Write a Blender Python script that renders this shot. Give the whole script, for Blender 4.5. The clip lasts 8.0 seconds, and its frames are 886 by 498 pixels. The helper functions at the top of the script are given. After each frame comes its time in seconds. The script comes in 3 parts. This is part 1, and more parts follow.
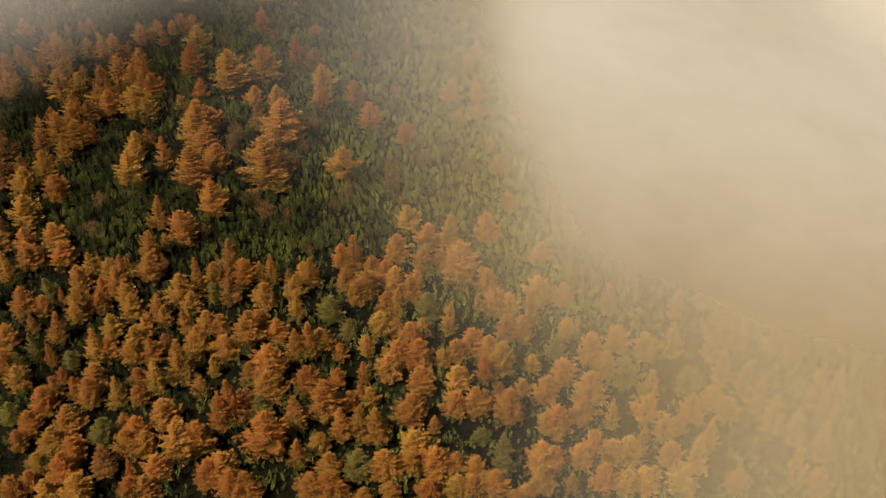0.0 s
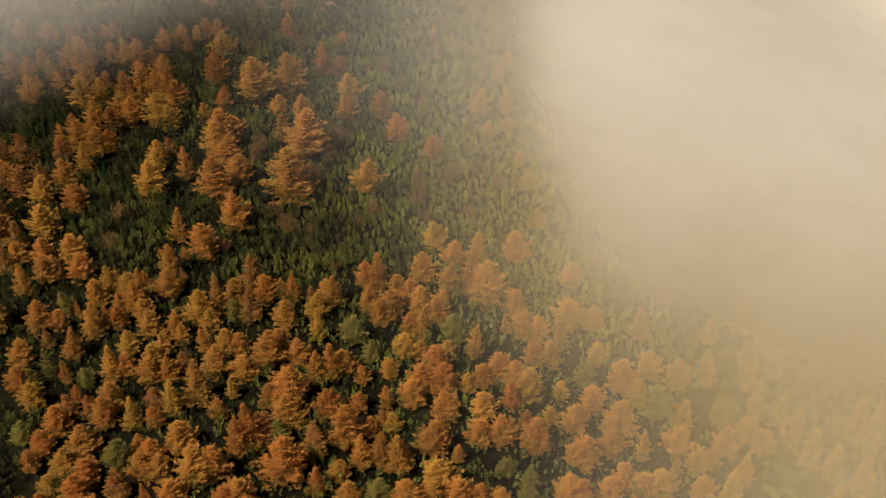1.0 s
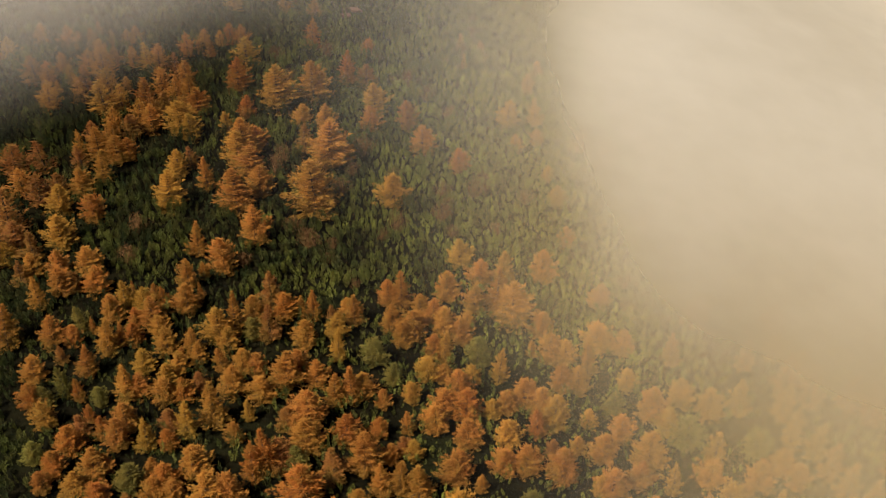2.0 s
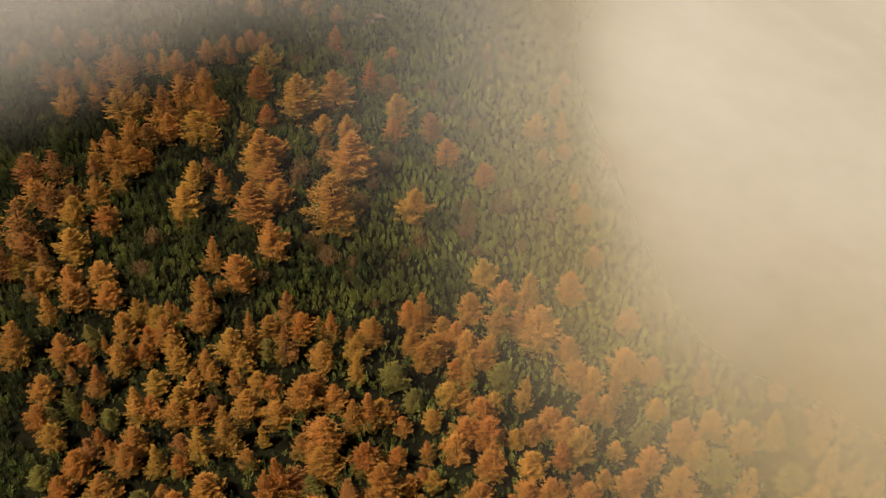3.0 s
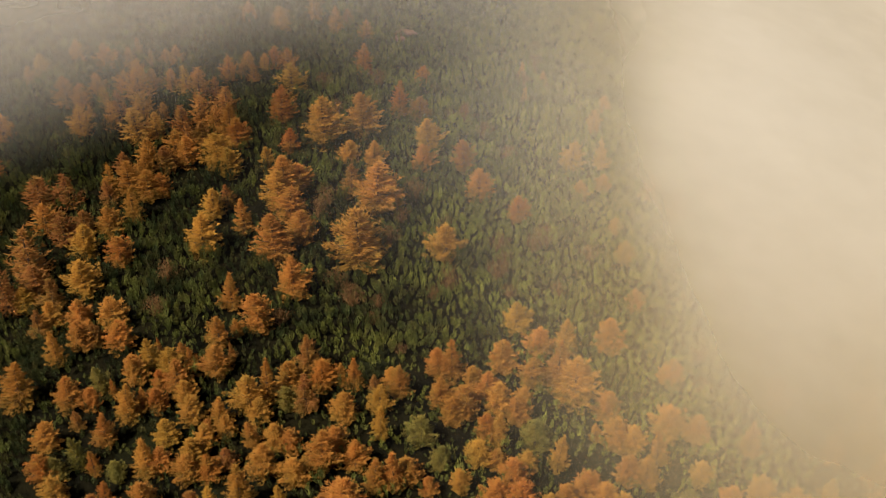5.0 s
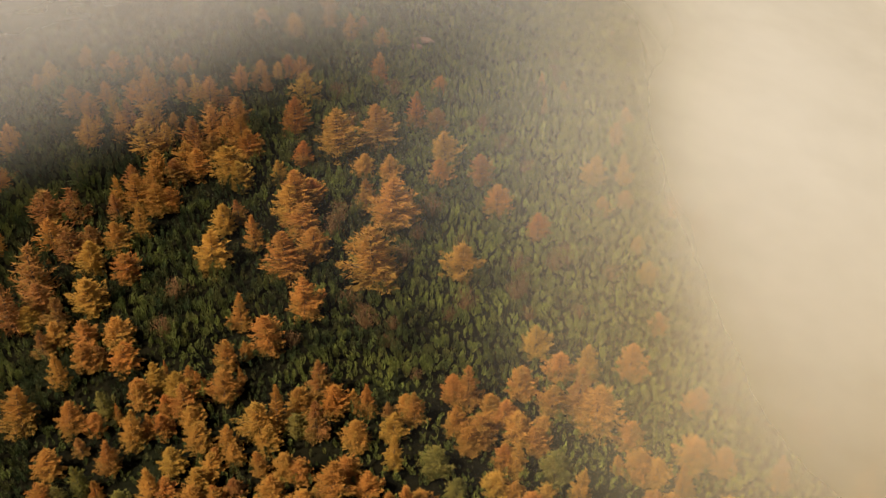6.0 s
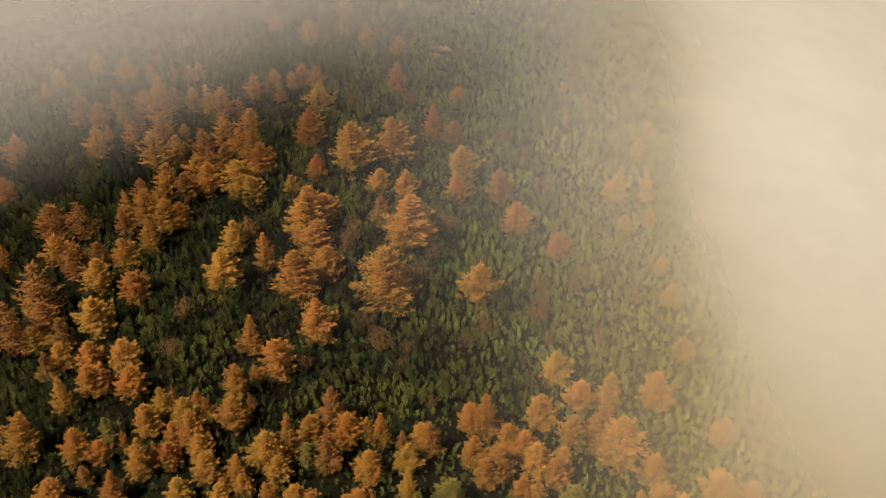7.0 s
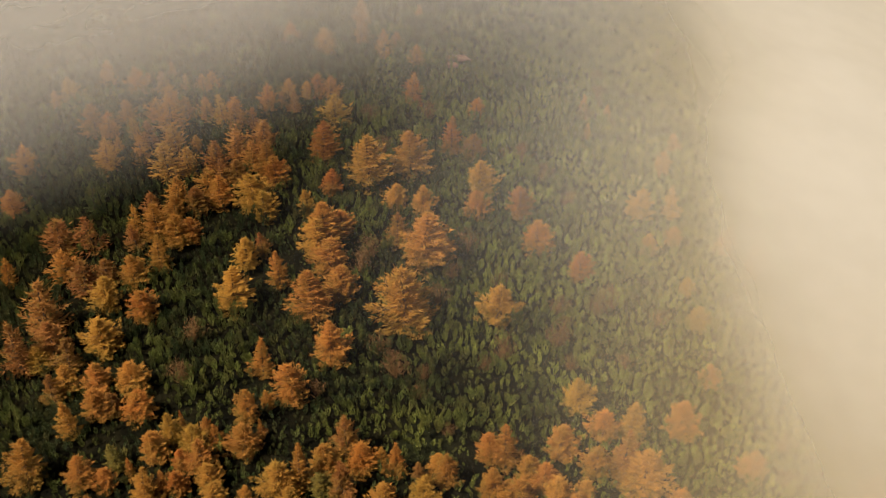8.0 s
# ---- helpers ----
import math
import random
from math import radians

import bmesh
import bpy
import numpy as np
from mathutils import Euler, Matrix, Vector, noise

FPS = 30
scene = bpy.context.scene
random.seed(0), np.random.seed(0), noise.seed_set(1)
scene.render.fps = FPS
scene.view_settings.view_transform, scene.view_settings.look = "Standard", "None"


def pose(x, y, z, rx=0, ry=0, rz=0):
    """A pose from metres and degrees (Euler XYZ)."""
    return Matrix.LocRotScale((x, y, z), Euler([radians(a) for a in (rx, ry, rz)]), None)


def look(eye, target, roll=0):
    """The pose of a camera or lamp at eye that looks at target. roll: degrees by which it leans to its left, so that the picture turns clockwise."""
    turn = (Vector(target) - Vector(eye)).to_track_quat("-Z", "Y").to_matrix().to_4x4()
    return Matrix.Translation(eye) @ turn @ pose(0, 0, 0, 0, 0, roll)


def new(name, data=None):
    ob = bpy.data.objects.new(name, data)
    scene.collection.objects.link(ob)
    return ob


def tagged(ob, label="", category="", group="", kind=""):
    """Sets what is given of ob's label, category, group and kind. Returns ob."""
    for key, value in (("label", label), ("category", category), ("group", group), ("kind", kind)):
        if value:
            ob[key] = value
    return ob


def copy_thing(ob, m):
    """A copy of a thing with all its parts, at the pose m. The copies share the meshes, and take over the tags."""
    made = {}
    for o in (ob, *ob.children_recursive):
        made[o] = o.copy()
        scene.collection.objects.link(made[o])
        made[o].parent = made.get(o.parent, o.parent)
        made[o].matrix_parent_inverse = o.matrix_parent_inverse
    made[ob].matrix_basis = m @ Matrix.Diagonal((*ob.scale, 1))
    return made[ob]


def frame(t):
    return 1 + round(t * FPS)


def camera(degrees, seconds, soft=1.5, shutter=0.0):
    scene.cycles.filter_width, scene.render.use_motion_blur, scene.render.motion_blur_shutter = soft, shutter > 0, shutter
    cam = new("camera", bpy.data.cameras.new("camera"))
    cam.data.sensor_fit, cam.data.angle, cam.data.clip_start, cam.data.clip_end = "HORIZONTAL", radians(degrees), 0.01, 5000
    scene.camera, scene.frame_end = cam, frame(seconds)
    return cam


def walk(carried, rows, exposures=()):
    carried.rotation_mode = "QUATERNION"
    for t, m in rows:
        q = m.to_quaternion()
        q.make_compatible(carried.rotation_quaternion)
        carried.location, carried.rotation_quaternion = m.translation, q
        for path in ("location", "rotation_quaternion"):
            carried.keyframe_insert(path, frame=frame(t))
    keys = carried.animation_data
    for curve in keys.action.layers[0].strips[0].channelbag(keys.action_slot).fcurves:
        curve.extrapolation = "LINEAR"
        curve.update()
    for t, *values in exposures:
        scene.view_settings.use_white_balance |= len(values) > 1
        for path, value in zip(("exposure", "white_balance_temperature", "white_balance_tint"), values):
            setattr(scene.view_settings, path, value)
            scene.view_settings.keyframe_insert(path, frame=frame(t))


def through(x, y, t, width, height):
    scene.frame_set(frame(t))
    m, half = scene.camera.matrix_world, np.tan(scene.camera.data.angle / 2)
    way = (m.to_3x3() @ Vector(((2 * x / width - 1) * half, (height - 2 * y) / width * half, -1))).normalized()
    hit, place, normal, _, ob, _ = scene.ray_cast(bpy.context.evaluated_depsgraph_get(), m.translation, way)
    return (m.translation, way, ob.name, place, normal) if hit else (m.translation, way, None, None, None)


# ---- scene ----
cam = camera(43.7, 8.0, soft=0.8)
METRES, EYE, TILT, LEAN, TURN = 50.0, 112.0, -38.3, 0.0, 0.0
ROWS = [
    (0.0, 0.0, 0.0, 0.0, -0.0, 0.0, -0.0),
    (0.5, -0.0081, 0.0522, 0.0299, 0.54, -0.03, -0.52),
    (1.0, -0.0141, 0.1092, 0.0631, 1.18, -0.08, -1.03),
    (1.5, -0.0216, 0.1615, 0.0933, 1.74, -0.13, -1.5),
    (3.0, -0.0471, 0.327, 0.1911, 3.36, -0.37, -2.79),
    (3.5, -0.057, 0.3776, 0.2211, 3.72, -0.42, -3.12),
    (4.0, -0.0681, 0.432, 0.2544, 4.02, -0.5, -3.39),
    (4.5, -0.0817, 0.481, 0.2837, 4.23, -0.54, -3.67),
    (6.0, -0.1154, 0.6414, 0.379, 5.27, -0.83, -4.33),
    (6.5, -0.1271, 0.6908, 0.4093, 5.61, -0.93, -4.53),
    (7.0, -0.1411, 0.7445, 0.4406, 5.97, -1.01, -4.74),
    (7.5, -0.1552, 0.794, 0.4688, 6.29, -1.09, -4.96),
    (8.0, -0.1707, 0.8474, 0.4996, 6.69, -1.19, -5.22),
]
walk(cam, [(t, pose(0, 0, EYE, TILT, LEAN, TURN) @ pose(METRES * x, METRES * y, METRES * z, 90 + pitch, roll, yaw)) for t, x, y, z, yaw, pitch, roll in ROWS], exposures=((0.0, 0.03), (8.0, 0.2)))

# ---- sky, sun and exposure ----
SUN_HEIGHT, SUN_BEARING = 54.0, 232.0  # degrees above the horizon, clockwise from +y
sky_world = bpy.data.worlds.new("hazy_sky")
scene.world = sky_world
sky_world.use_nodes = True
sky = sky_world.node_tree.nodes.new("ShaderNodeTexSky")
sky.sky_type, sky.sun_disc = "NISHITA", False
sky.sun_elevation, sky.sun_rotation = radians(SUN_HEIGHT), radians(SUN_BEARING)
sky.dust_density, sky.air_density = 4.0, 1.0
sky_back = sky_world.node_tree.nodes["Background"]
sky_back.inputs["Strength"].default_value = 0.042
sky_world.node_tree.links.new(sky.outputs["Color"], sky_back.inputs["Color"])

sun = new("sun", bpy.data.lights.new("sun", "SUN"))
sun.data.energy, sun.data.angle, sun.data.color = 5.0, radians(5.0), (1.0, 0.855, 0.645)
b = radians(SUN_BEARING)
toward_sun = Vector((math.sin(b) * math.cos(radians(SUN_HEIGHT)), math.cos(b) * math.cos(radians(SUN_HEIGHT)), math.sin(radians(SUN_HEIGHT))))
sun.matrix_world = look(toward_sun * 300, (0, 0, 0))


# ---- materials ----
class Nodes:
    """A small builder for one node material."""

    def __init__(self, name):
        self.material = bpy.data.materials.new(name)
        self.material.use_nodes = True
        self.tree = self.material.node_tree
        self.tree.nodes.clear()
        self.out = self.tree.nodes.new("ShaderNodeOutputMaterial")

    def add(self, kind):
        return self.tree.nodes.new(kind)

    def join(self, a, b):
        self.tree.links.new(a, b)

    def put(self, socket, value):
        if isinstance(value, bpy.types.NodeSocket):
            self.join(value, socket)
        else:
            socket.default_value = value

    def math(self, operation, a, b=0.0, c=0.0):
        node = self.add("ShaderNodeMath")
        node.operation = operation
        for socket, value in zip(node.inputs, (a, b, c)):
            self.put(socket, value)
        return node.outputs[0]

    def smooth(self, value, low, high, to_low=0.0, to_high=1.0):
        node = self.add("ShaderNodeMapRange")
        node.interpolation_type = "SMOOTHSTEP"
        for socket, v in zip(node.inputs, (value, low, high, to_low, to_high)):
            self.put(socket, v)
        return node.outputs[0]

    def noise(self, vector, scale, detail=3.0, rough=0.55):
        node = self.add("ShaderNodeTexNoise")
        self.put(node.inputs["Vector"], vector)
        node.inputs["Scale"].default_value, node.inputs["Detail"].default_value, node.inputs["Roughness"].default_value = scale, detail, rough
        return node.outputs["Fac"]

    def blend(self, fac, a, b, how="MIX"):
        node = self.add("ShaderNodeMix")
        node.data_type, node.blend_type = "RGBA", how
        self.put(node.inputs[0], fac)
        self.put(node.inputs[6], a if isinstance(a, bpy.types.NodeSocket) else (*a, 1))
        self.put(node.inputs[7], b if isinstance(b, bpy.types.NodeSocket) else (*b, 1))
        return node.outputs[2]

    def grey(self, value):
        node = self.add("ShaderNodeCombineColor")
        for socket in node.inputs:
            self.put(socket, value)
        return node.outputs[0]

    def finish(self, shader):
        self.join(shader, self.out.inputs["Surface"])
        return self.material


def leaf_shader(n, colour, through=0.3, rough=0.75):
    """Matt leaf or needle tuft that lets part of the light through."""
    face = n.add("ShaderNodeBsdfPrincipled")
    n.put(face.inputs["Base Color"], colour)
    face.inputs["Roughness"].default_value = rough
    face.inputs["Specular IOR Level"].default_value = 0.15
    back = n.add("ShaderNodeBsdfTranslucent")
    n.put(back.inputs["Color"], colour)
    mix = n.add("ShaderNodeMixShader")
    mix.inputs[0].default_value = through
    n.join(face.outputs[0], mix.inputs[1])
    n.join(back.outputs[0], mix.inputs[2])
    return mix.outputs[0]


def larch_needles(joined):
    """Autumn needles in the tree's own tint; in the joined wood the tint is stored with each tree's tufts."""
    n = Nodes("larch_needles")
    if joined:
        tint = n.add("ShaderNodeAttribute")
        tint.attribute_name = "tint"
    else:
        tint = n.add("ShaderNodeObjectInfo")
    geo = n.add("ShaderNodeNewGeometry")
    where = geo.outputs["Position"]
    tuft = n.smooth(geo.outputs["Random Per Island"], 0.0, 1.0, 0.88, 1.12)
    patch = n.smooth(n.noise(where, 0.9), 0.3, 0.7, 0.88, 1.12)
    colour = n.blend(1.0, tint.outputs["Color"], n.grey(n.math("MULTIPLY", tuft, patch)), "MULTIPLY")
    turn = n.smooth(n.noise(where, 0.45, 2.0), 0.45, 0.7, 0.0, 0.5)
    colour = n.blend(turn, colour, (0.28, 0.190, 0.036))
    if not joined:  # the lower boughs keep some green
        low = n.add("ShaderNodeSeparateXYZ")
        n.join(n.add("ShaderNodeTexCoord").outputs["Object"], low.inputs[0])
        colour = n.blend(n.smooth(n.math("MULTIPLY_ADD", n.noise(where, 0.35, 2.0), 3.0, low.outputs[2]), 2.0, 5.5, 0.42, 0.0), colour, (0.20, 0.165, 0.036))
    return n.finish(leaf_shader(n, colour, 0.22))


def pine_needles():
    n = Nodes("pine_needles")
    geo = n.add("ShaderNodeNewGeometry")
    where = geo.outputs["Position"]
    split = n.add("ShaderNodeSeparateXYZ")
    n.join(where, split.inputs[0])
    tuft = n.smooth(geo.outputs["Random Per Island"], 0.0, 1.0, 0.72, 1.28)
    # bluish green left, yellower right: brighter light on the right put into the colour
    light_and_patches = n.math("ADD", n.smooth(split.outputs[0], -60.0, 5.0, 0.0, 0.6), n.smooth(n.noise(where, 0.16, 3.0), 0.35, 0.68, -0.25, 0.45))
    colour = n.blend(light_and_patches, (0.038, 0.054, 0.020), (0.280, 0.305, 0.062))
    colour = n.blend(n.smooth(n.noise(where, 0.4), 0.42, 0.7, 0.0, 0.45), colour, (0.155, 0.120, 0.040))
    plume = n.add("ShaderNodeAttribute")
    plume.attribute_name = "tone"
    colour = n.blend(1.0, colour, n.grey(n.math("MULTIPLY", tuft, plume.outputs["Fac"])), "MULTIPLY")
    return n.finish(leaf_shader(n, colour, 0.2, 0.6))


def shrub_twigs():
    n = Nodes("shrub_twigs")
    geo = n.add("ShaderNodeNewGeometry")
    colour = n.blend(geo.outputs["Random Per Island"], (0.10, 0.052, 0.022), (0.20, 0.110, 0.042))
    return n.finish(leaf_shader(n, colour, 0.1, 0.85))


def larch_bark():
    n = Nodes("larch_bark")
    place = n.add("ShaderNodeTexCoord").outputs["Object"]
    colour = n.blend(n.smooth(n.noise(place, 6.0, 5.0), 0.35, 0.65), (0.045, 0.030, 0.018), (0.10, 0.070, 0.045))
    bark = n.add("ShaderNodeBsdfPrincipled")
    n.put(bark.inputs["Base Color"], colour)
    bark.inputs["Roughness"].default_value = 0.9
    bump = n.add("ShaderNodeBump")
    bump.inputs["Strength"].default_value = 0.6
    n.join(n.noise(place, 18.0, 4.0), bump.inputs["Height"])
    n.join(bump.outputs[0], bark.inputs["Normal"])
    return n.finish(bark.outputs[0])


def forest_soil():
    n = Nodes("forest_soil")
    where = n.add("ShaderNodeNewGeometry").outputs["Position"]
    # darker than real humus: the shade of the gaps is put into the colour
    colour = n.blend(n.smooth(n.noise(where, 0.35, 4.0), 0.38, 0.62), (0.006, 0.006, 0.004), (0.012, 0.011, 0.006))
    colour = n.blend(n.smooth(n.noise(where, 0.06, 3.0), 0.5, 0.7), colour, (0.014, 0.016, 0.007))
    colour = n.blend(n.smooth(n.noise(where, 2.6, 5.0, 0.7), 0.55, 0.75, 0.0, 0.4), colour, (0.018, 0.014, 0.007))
    soil = n.add("ShaderNodeBsdfPrincipled")
    n.put(soil.inputs["Base Color"], colour)
    soil.inputs["Roughness"].default_value = 1.0
    soil.inputs["Specular IOR Level"].default_value = 0.0
    bump = n.add("ShaderNodeBump")
    bump.inputs["Strength"].default_value, bump.inputs["Distance"].default_value = 0.8, 0.3
    n.join(n.noise(where, 1.8, 6.0, 0.65), bump.inputs["Height"])
    n.join(bump.outputs[0], soil.inputs["Normal"])
    return n.finish(soil.outputs[0])


def bare_rock():
    n = Nodes("bare_rock")
    place = n.add("ShaderNodeTexCoord").outputs["Object"]
    colour = n.blend(n.smooth(n.noise(place, 1.4, 5.0), 0.35, 0.65), (0.16, 0.080, 0.055), (0.25, 0.140, 0.10))
    rock = n.add("ShaderNodeBsdfPrincipled")
    n.put(rock.inputs["Base Color"], colour)
    rock.inputs["Roughness"].default_value = 0.9
    return n.finish(rock.outputs[0])


# The bank of fog: its edge runs along the slope, thinner over the near stand, and a second bank closes the far side.
FOG_LEVELS = (13.0, 19.0, 25.0, 34.0)  # heights of its layers over the hill
DROPLETS, SUNLIT_MIST, FAR_MIST = (0.88, 0.875, 0.865), (0.97, 0.82, 0.50), (0.90, 0.875, 0.85)


def fog_mist(level):
    """Thin drifting mist: white droplets that scatter light to both sides, with clear air between."""
    n = Nodes("fog_mist")
    where = n.add("ShaderNodeNewGeometry").outputs["Position"]
    split = n.add("ShaderNodeSeparateXYZ")
    n.join(where, split.inputs[0])
    # layers shift with height so that their edges line up from the camera
    x = n.math("ADD", split.outputs[0], 0.2 * (level - 25.0))
    y = n.math("ADD", split.outputs[1], 1.5 * (level - 25.0))
    wisp = n.math("MULTIPLY", n.math("SUBTRACT", n.noise(where, 0.022, 3.0, 0.5), 0.5), 14.0)
    across = n.math("ADD", n.math("SUBTRACT", x, n.smooth(y, 84.0, 122.0, 27.0, 8.0)), wisp)
    dense = n.math("MULTIPLY", n.smooth(across, -4.0, 20.0, 0.0, 3.8), n.smooth(y, 100.0, 172.0))
    thin = n.math("ADD", n.smooth(across, -29.0, 28.0, 0.0, 0.85), n.smooth(across, 18.0, 60.0, 0.0, 0.25))
    veil = n.math("MULTIPLY", n.smooth(x, -48.0, 10.0, 0.0, 0.52), n.smooth(y, 118.0, 185.0))
    haze = n.math("ADD", thin, veil)
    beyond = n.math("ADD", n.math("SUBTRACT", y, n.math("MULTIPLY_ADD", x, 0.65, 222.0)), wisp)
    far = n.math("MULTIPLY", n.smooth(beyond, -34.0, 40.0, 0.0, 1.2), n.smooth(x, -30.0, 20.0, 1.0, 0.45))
    body = n.smooth(n.noise(where, 0.03, 4.0, 0.55), 0.25, 0.75, 0.8, 1.2)
    thick = n.math("MULTIPLY", n.math("MULTIPLY", n.math("ADD", n.math("ADD", haze, dense), far), body), n.smooth(split.outputs[1], 28.0, 62.0))
    depth = n.math("SUBTRACT", 1.0, n.math("EXPONENT", n.math("DIVIDE", thick, -float(len(FOG_LEVELS)))))
    front = n.add("ShaderNodeBsdfDiffuse")
    back = n.add("ShaderNodeBsdfTranslucent")
    clear = n.add("ShaderNodeBsdfTransparent")
    # warm sunlight in the thin mist is put into its colour
    mist_colour = n.blend(n.math("DIVIDE", thin, n.math("ADD", thick, 0.1)), DROPLETS, SUNLIT_MIST)
    # far bank dimmed to look shaded: more light passes through, less returns
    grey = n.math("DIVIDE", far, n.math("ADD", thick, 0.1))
    mist_colour = n.blend(grey, mist_colour, FAR_MIST)
    n.join(mist_colour, front.inputs["Color"])
    n.join(mist_colour, back.inputs["Color"])
    drops = n.add("ShaderNodeMixShader")
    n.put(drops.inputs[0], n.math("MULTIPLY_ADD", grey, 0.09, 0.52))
    n.join(front.outputs[0], drops.inputs[1])
    n.join(back.outputs[0], drops.inputs[2])
    air = n.add("ShaderNodeMixShader")
    n.join(depth, air.inputs[0])
    n.join(clear.outputs[0], air.inputs[1])
    n.join(drops.outputs[0], air.inputs[2])
    return n.finish(air.outputs[0])


NEEDLES, WOOD_NEEDLES, PINE, TWIGS, BARK, SOIL, ROCK = larch_needles(False), larch_needles(True), pine_needles(), shrub_twigs(), larch_bark(), forest_soil(), bare_rock()


# ---- mesh helpers ----
def mesh_of(name, corners, quads=None, triangles=None, material=None):
    """A mesh from arrays of corners, quads and triangles."""
    quads = np.zeros((0, 4), int) if quads is None else quads
    triangles = np.zeros((0, 3), int) if triangles is None else triangles
    mesh = bpy.data.meshes.new(name)
    mesh.vertices.add(len(corners))
    mesh.vertices.foreach_set("co", np.asarray(corners, dtype=np.float32).ravel())
    loops = np.concatenate((quads.ravel(), triangles.ravel()))
    mesh.loops.add(len(loops))
    mesh.loops.foreach_set("vertex_index", loops.astype(np.int32))
    sizes = np.concatenate((np.full(len(quads), 4), np.full(len(triangles), 3)))
    mesh.polygons.add(len(sizes))
    mesh.polygons.foreach_set("loop_start", (np.cumsum(sizes) - sizes).astype(np.int32))
    mesh.update(calc_edges=True)
    if material:
        mesh.materials.append(material)
    return mesh


def part(name, mesh, parent, label=""):
    ob = new(name, mesh)
    ob.parent = parent
    return tagged(ob, label)


def unit(v):
    return v / np.maximum(np.linalg.norm(v, axis=-1, keepdims=True), 1e-9)


def kites(base, way, length, half, rng):
    """Small leaves: kite-shaped blades from base along way, each turned at random. Returns corners and quads."""
    way = unit(way)
    side = unit(np.cross(way, unit(rng.normal(size=way.shape))))
    mid = base + way * (length * 0.55)[:, None]
    corners = np.stack((base, mid + side * half[:, None], base + way * length[:, None], mid - side * half[:, None]), axis=1)
    return corners.reshape(-1, 3), np.arange(len(base) * 4).reshape(-1, 4)


def sprays(base, way, length, half, rng):
    """Needle sprays: narrow pointed blades from base along way, each turned at random. Returns corners and triangles."""
    way = unit(way)
    side = unit(np.cross(way, unit(rng.normal(size=way.shape) + (0, 0, 0.7)))) * half[:, None]
    corners = np.stack((base + side, base + way * length[:, None], base - side), axis=1)
    return corners.reshape(-1, 3), np.arange(len(base) * 3).reshape(-1, 3)


def spikes(base, tip, thick):
    """Thin three-sided tapered sticks. Returns corners and triangles."""
    way = unit(tip - base)
    a = unit(np.cross(way, np.array((0.31, 0.17, 0.93))))
    c = np.cross(way, a)
    ring = [base + (a * math.cos(k * 2.094) + c * math.sin(k * 2.094)) * thick[:, None] for k in range(3)]
    corners = np.stack((*ring, tip), axis=1).reshape(-1, 3)
    first = np.arange(len(base))[:, None] * 4
    triangles = np.concatenate([first + np.array(((k, (k + 1) % 3, 3),)) for k in range(3)])
    return corners, triangles


# ---- the ground ----
def hill_height(x, y):
    """The gently domed hilltop, and how far outside of it a place lies."""
    u, v = min(max(x, -150.0), 120.0) + 30.0, min(max(y, 60.0), 330.0) - 150.0
    z = 1.48 - 0.0409 * u + 0.0526 * v - 0.00136 * u * u - 0.000531 * u * v - 0.000926 * v * v
    return z, math.hypot(x - (u - 30.0), y - (v + 150.0))


def ground_height(x, y):
    """The hill with its small swells, falling away on all sides."""
    z, out = hill_height(x, y)
    swell = noise.noise(Vector((x * 0.035, y * 0.035, 4.0))) * 0.9 + noise.noise(Vector((x * 0.16, y * 0.16, 1.0))) * 0.25
    return z - 0.12 * out / (1 + out / 1200.0) + swell


def ground_sheet():
    inner_x, inner_y = np.arange(-150, 121, 2.5), np.arange(50, 331, 2.5)
    reach = np.array((6, 14, 26, 45, 75, 120, 200, 340, 600, 1100, 2000, 3500), float)
    xs = np.concatenate((-150 - reach[::-1], inner_x, 120 + reach))
    ys = np.concatenate((50 - reach[::-1], inner_y, 330 + reach))
    corners = [(x, y, ground_height(x, y)) for y in ys for x in xs]
    w = len(xs)
    quads = np.array([(j * w + i, j * w + i + 1, (j + 1) * w + i + 1, (j + 1) * w + i) for j in range(len(ys) - 1) for i in range(w - 1)])
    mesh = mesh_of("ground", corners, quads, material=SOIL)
    mesh.polygons.foreach_set("use_smooth", np.ones(len(mesh.polygons), bool))
    tagged(new("ground", mesh), "mossy forest floor of a domed hilltop, near-black for its shaded gaps", "ground", kind="structure")


ground_sheet()


def fog_bank():
    """Layers of mist that lie along the right flank and the far side of the hill."""
    bank = tagged(new("fog_bank"), "pale warm bank of low fog drifting over the forest", "fog", kind="stuff")
    for level in FOG_LEVELS:
        xs, ys = np.arange(-240, 241, 8.0), np.arange(24, 421, 8.0)
        corners, quads, index = [], [], {}

        def corner(i, j):
            if (i, j) not in index:
                index[i, j] = len(corners)
                hill = max(-22.0, hill_height(xs[i], ys[j])[0])
                corners.append((xs[i], ys[j], hill + level))
            return index[i, j]

        for i in range(len(xs) - 1):
            for j in range(len(ys) - 1):
                x, y = xs[i] + 0.2 * (level - 25.0), ys[j] + 1.5 * (level - 25.0)
                if x > -72 or y - 0.65 * x - 221.0 > -64:
                    quads.append((corner(i, j), corner(i + 1, j), corner(i + 1, j + 1), corner(i, j + 1)))
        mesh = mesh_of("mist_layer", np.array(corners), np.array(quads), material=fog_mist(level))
        mesh.polygons.foreach_set("use_smooth", np.ones(len(mesh.polygons), bool))
        part("mist_layer", mesh, bank)


fog_bank()


# ---- larches ----
TREE_HIGH, TREE_WIDE = 7.0, 3.2


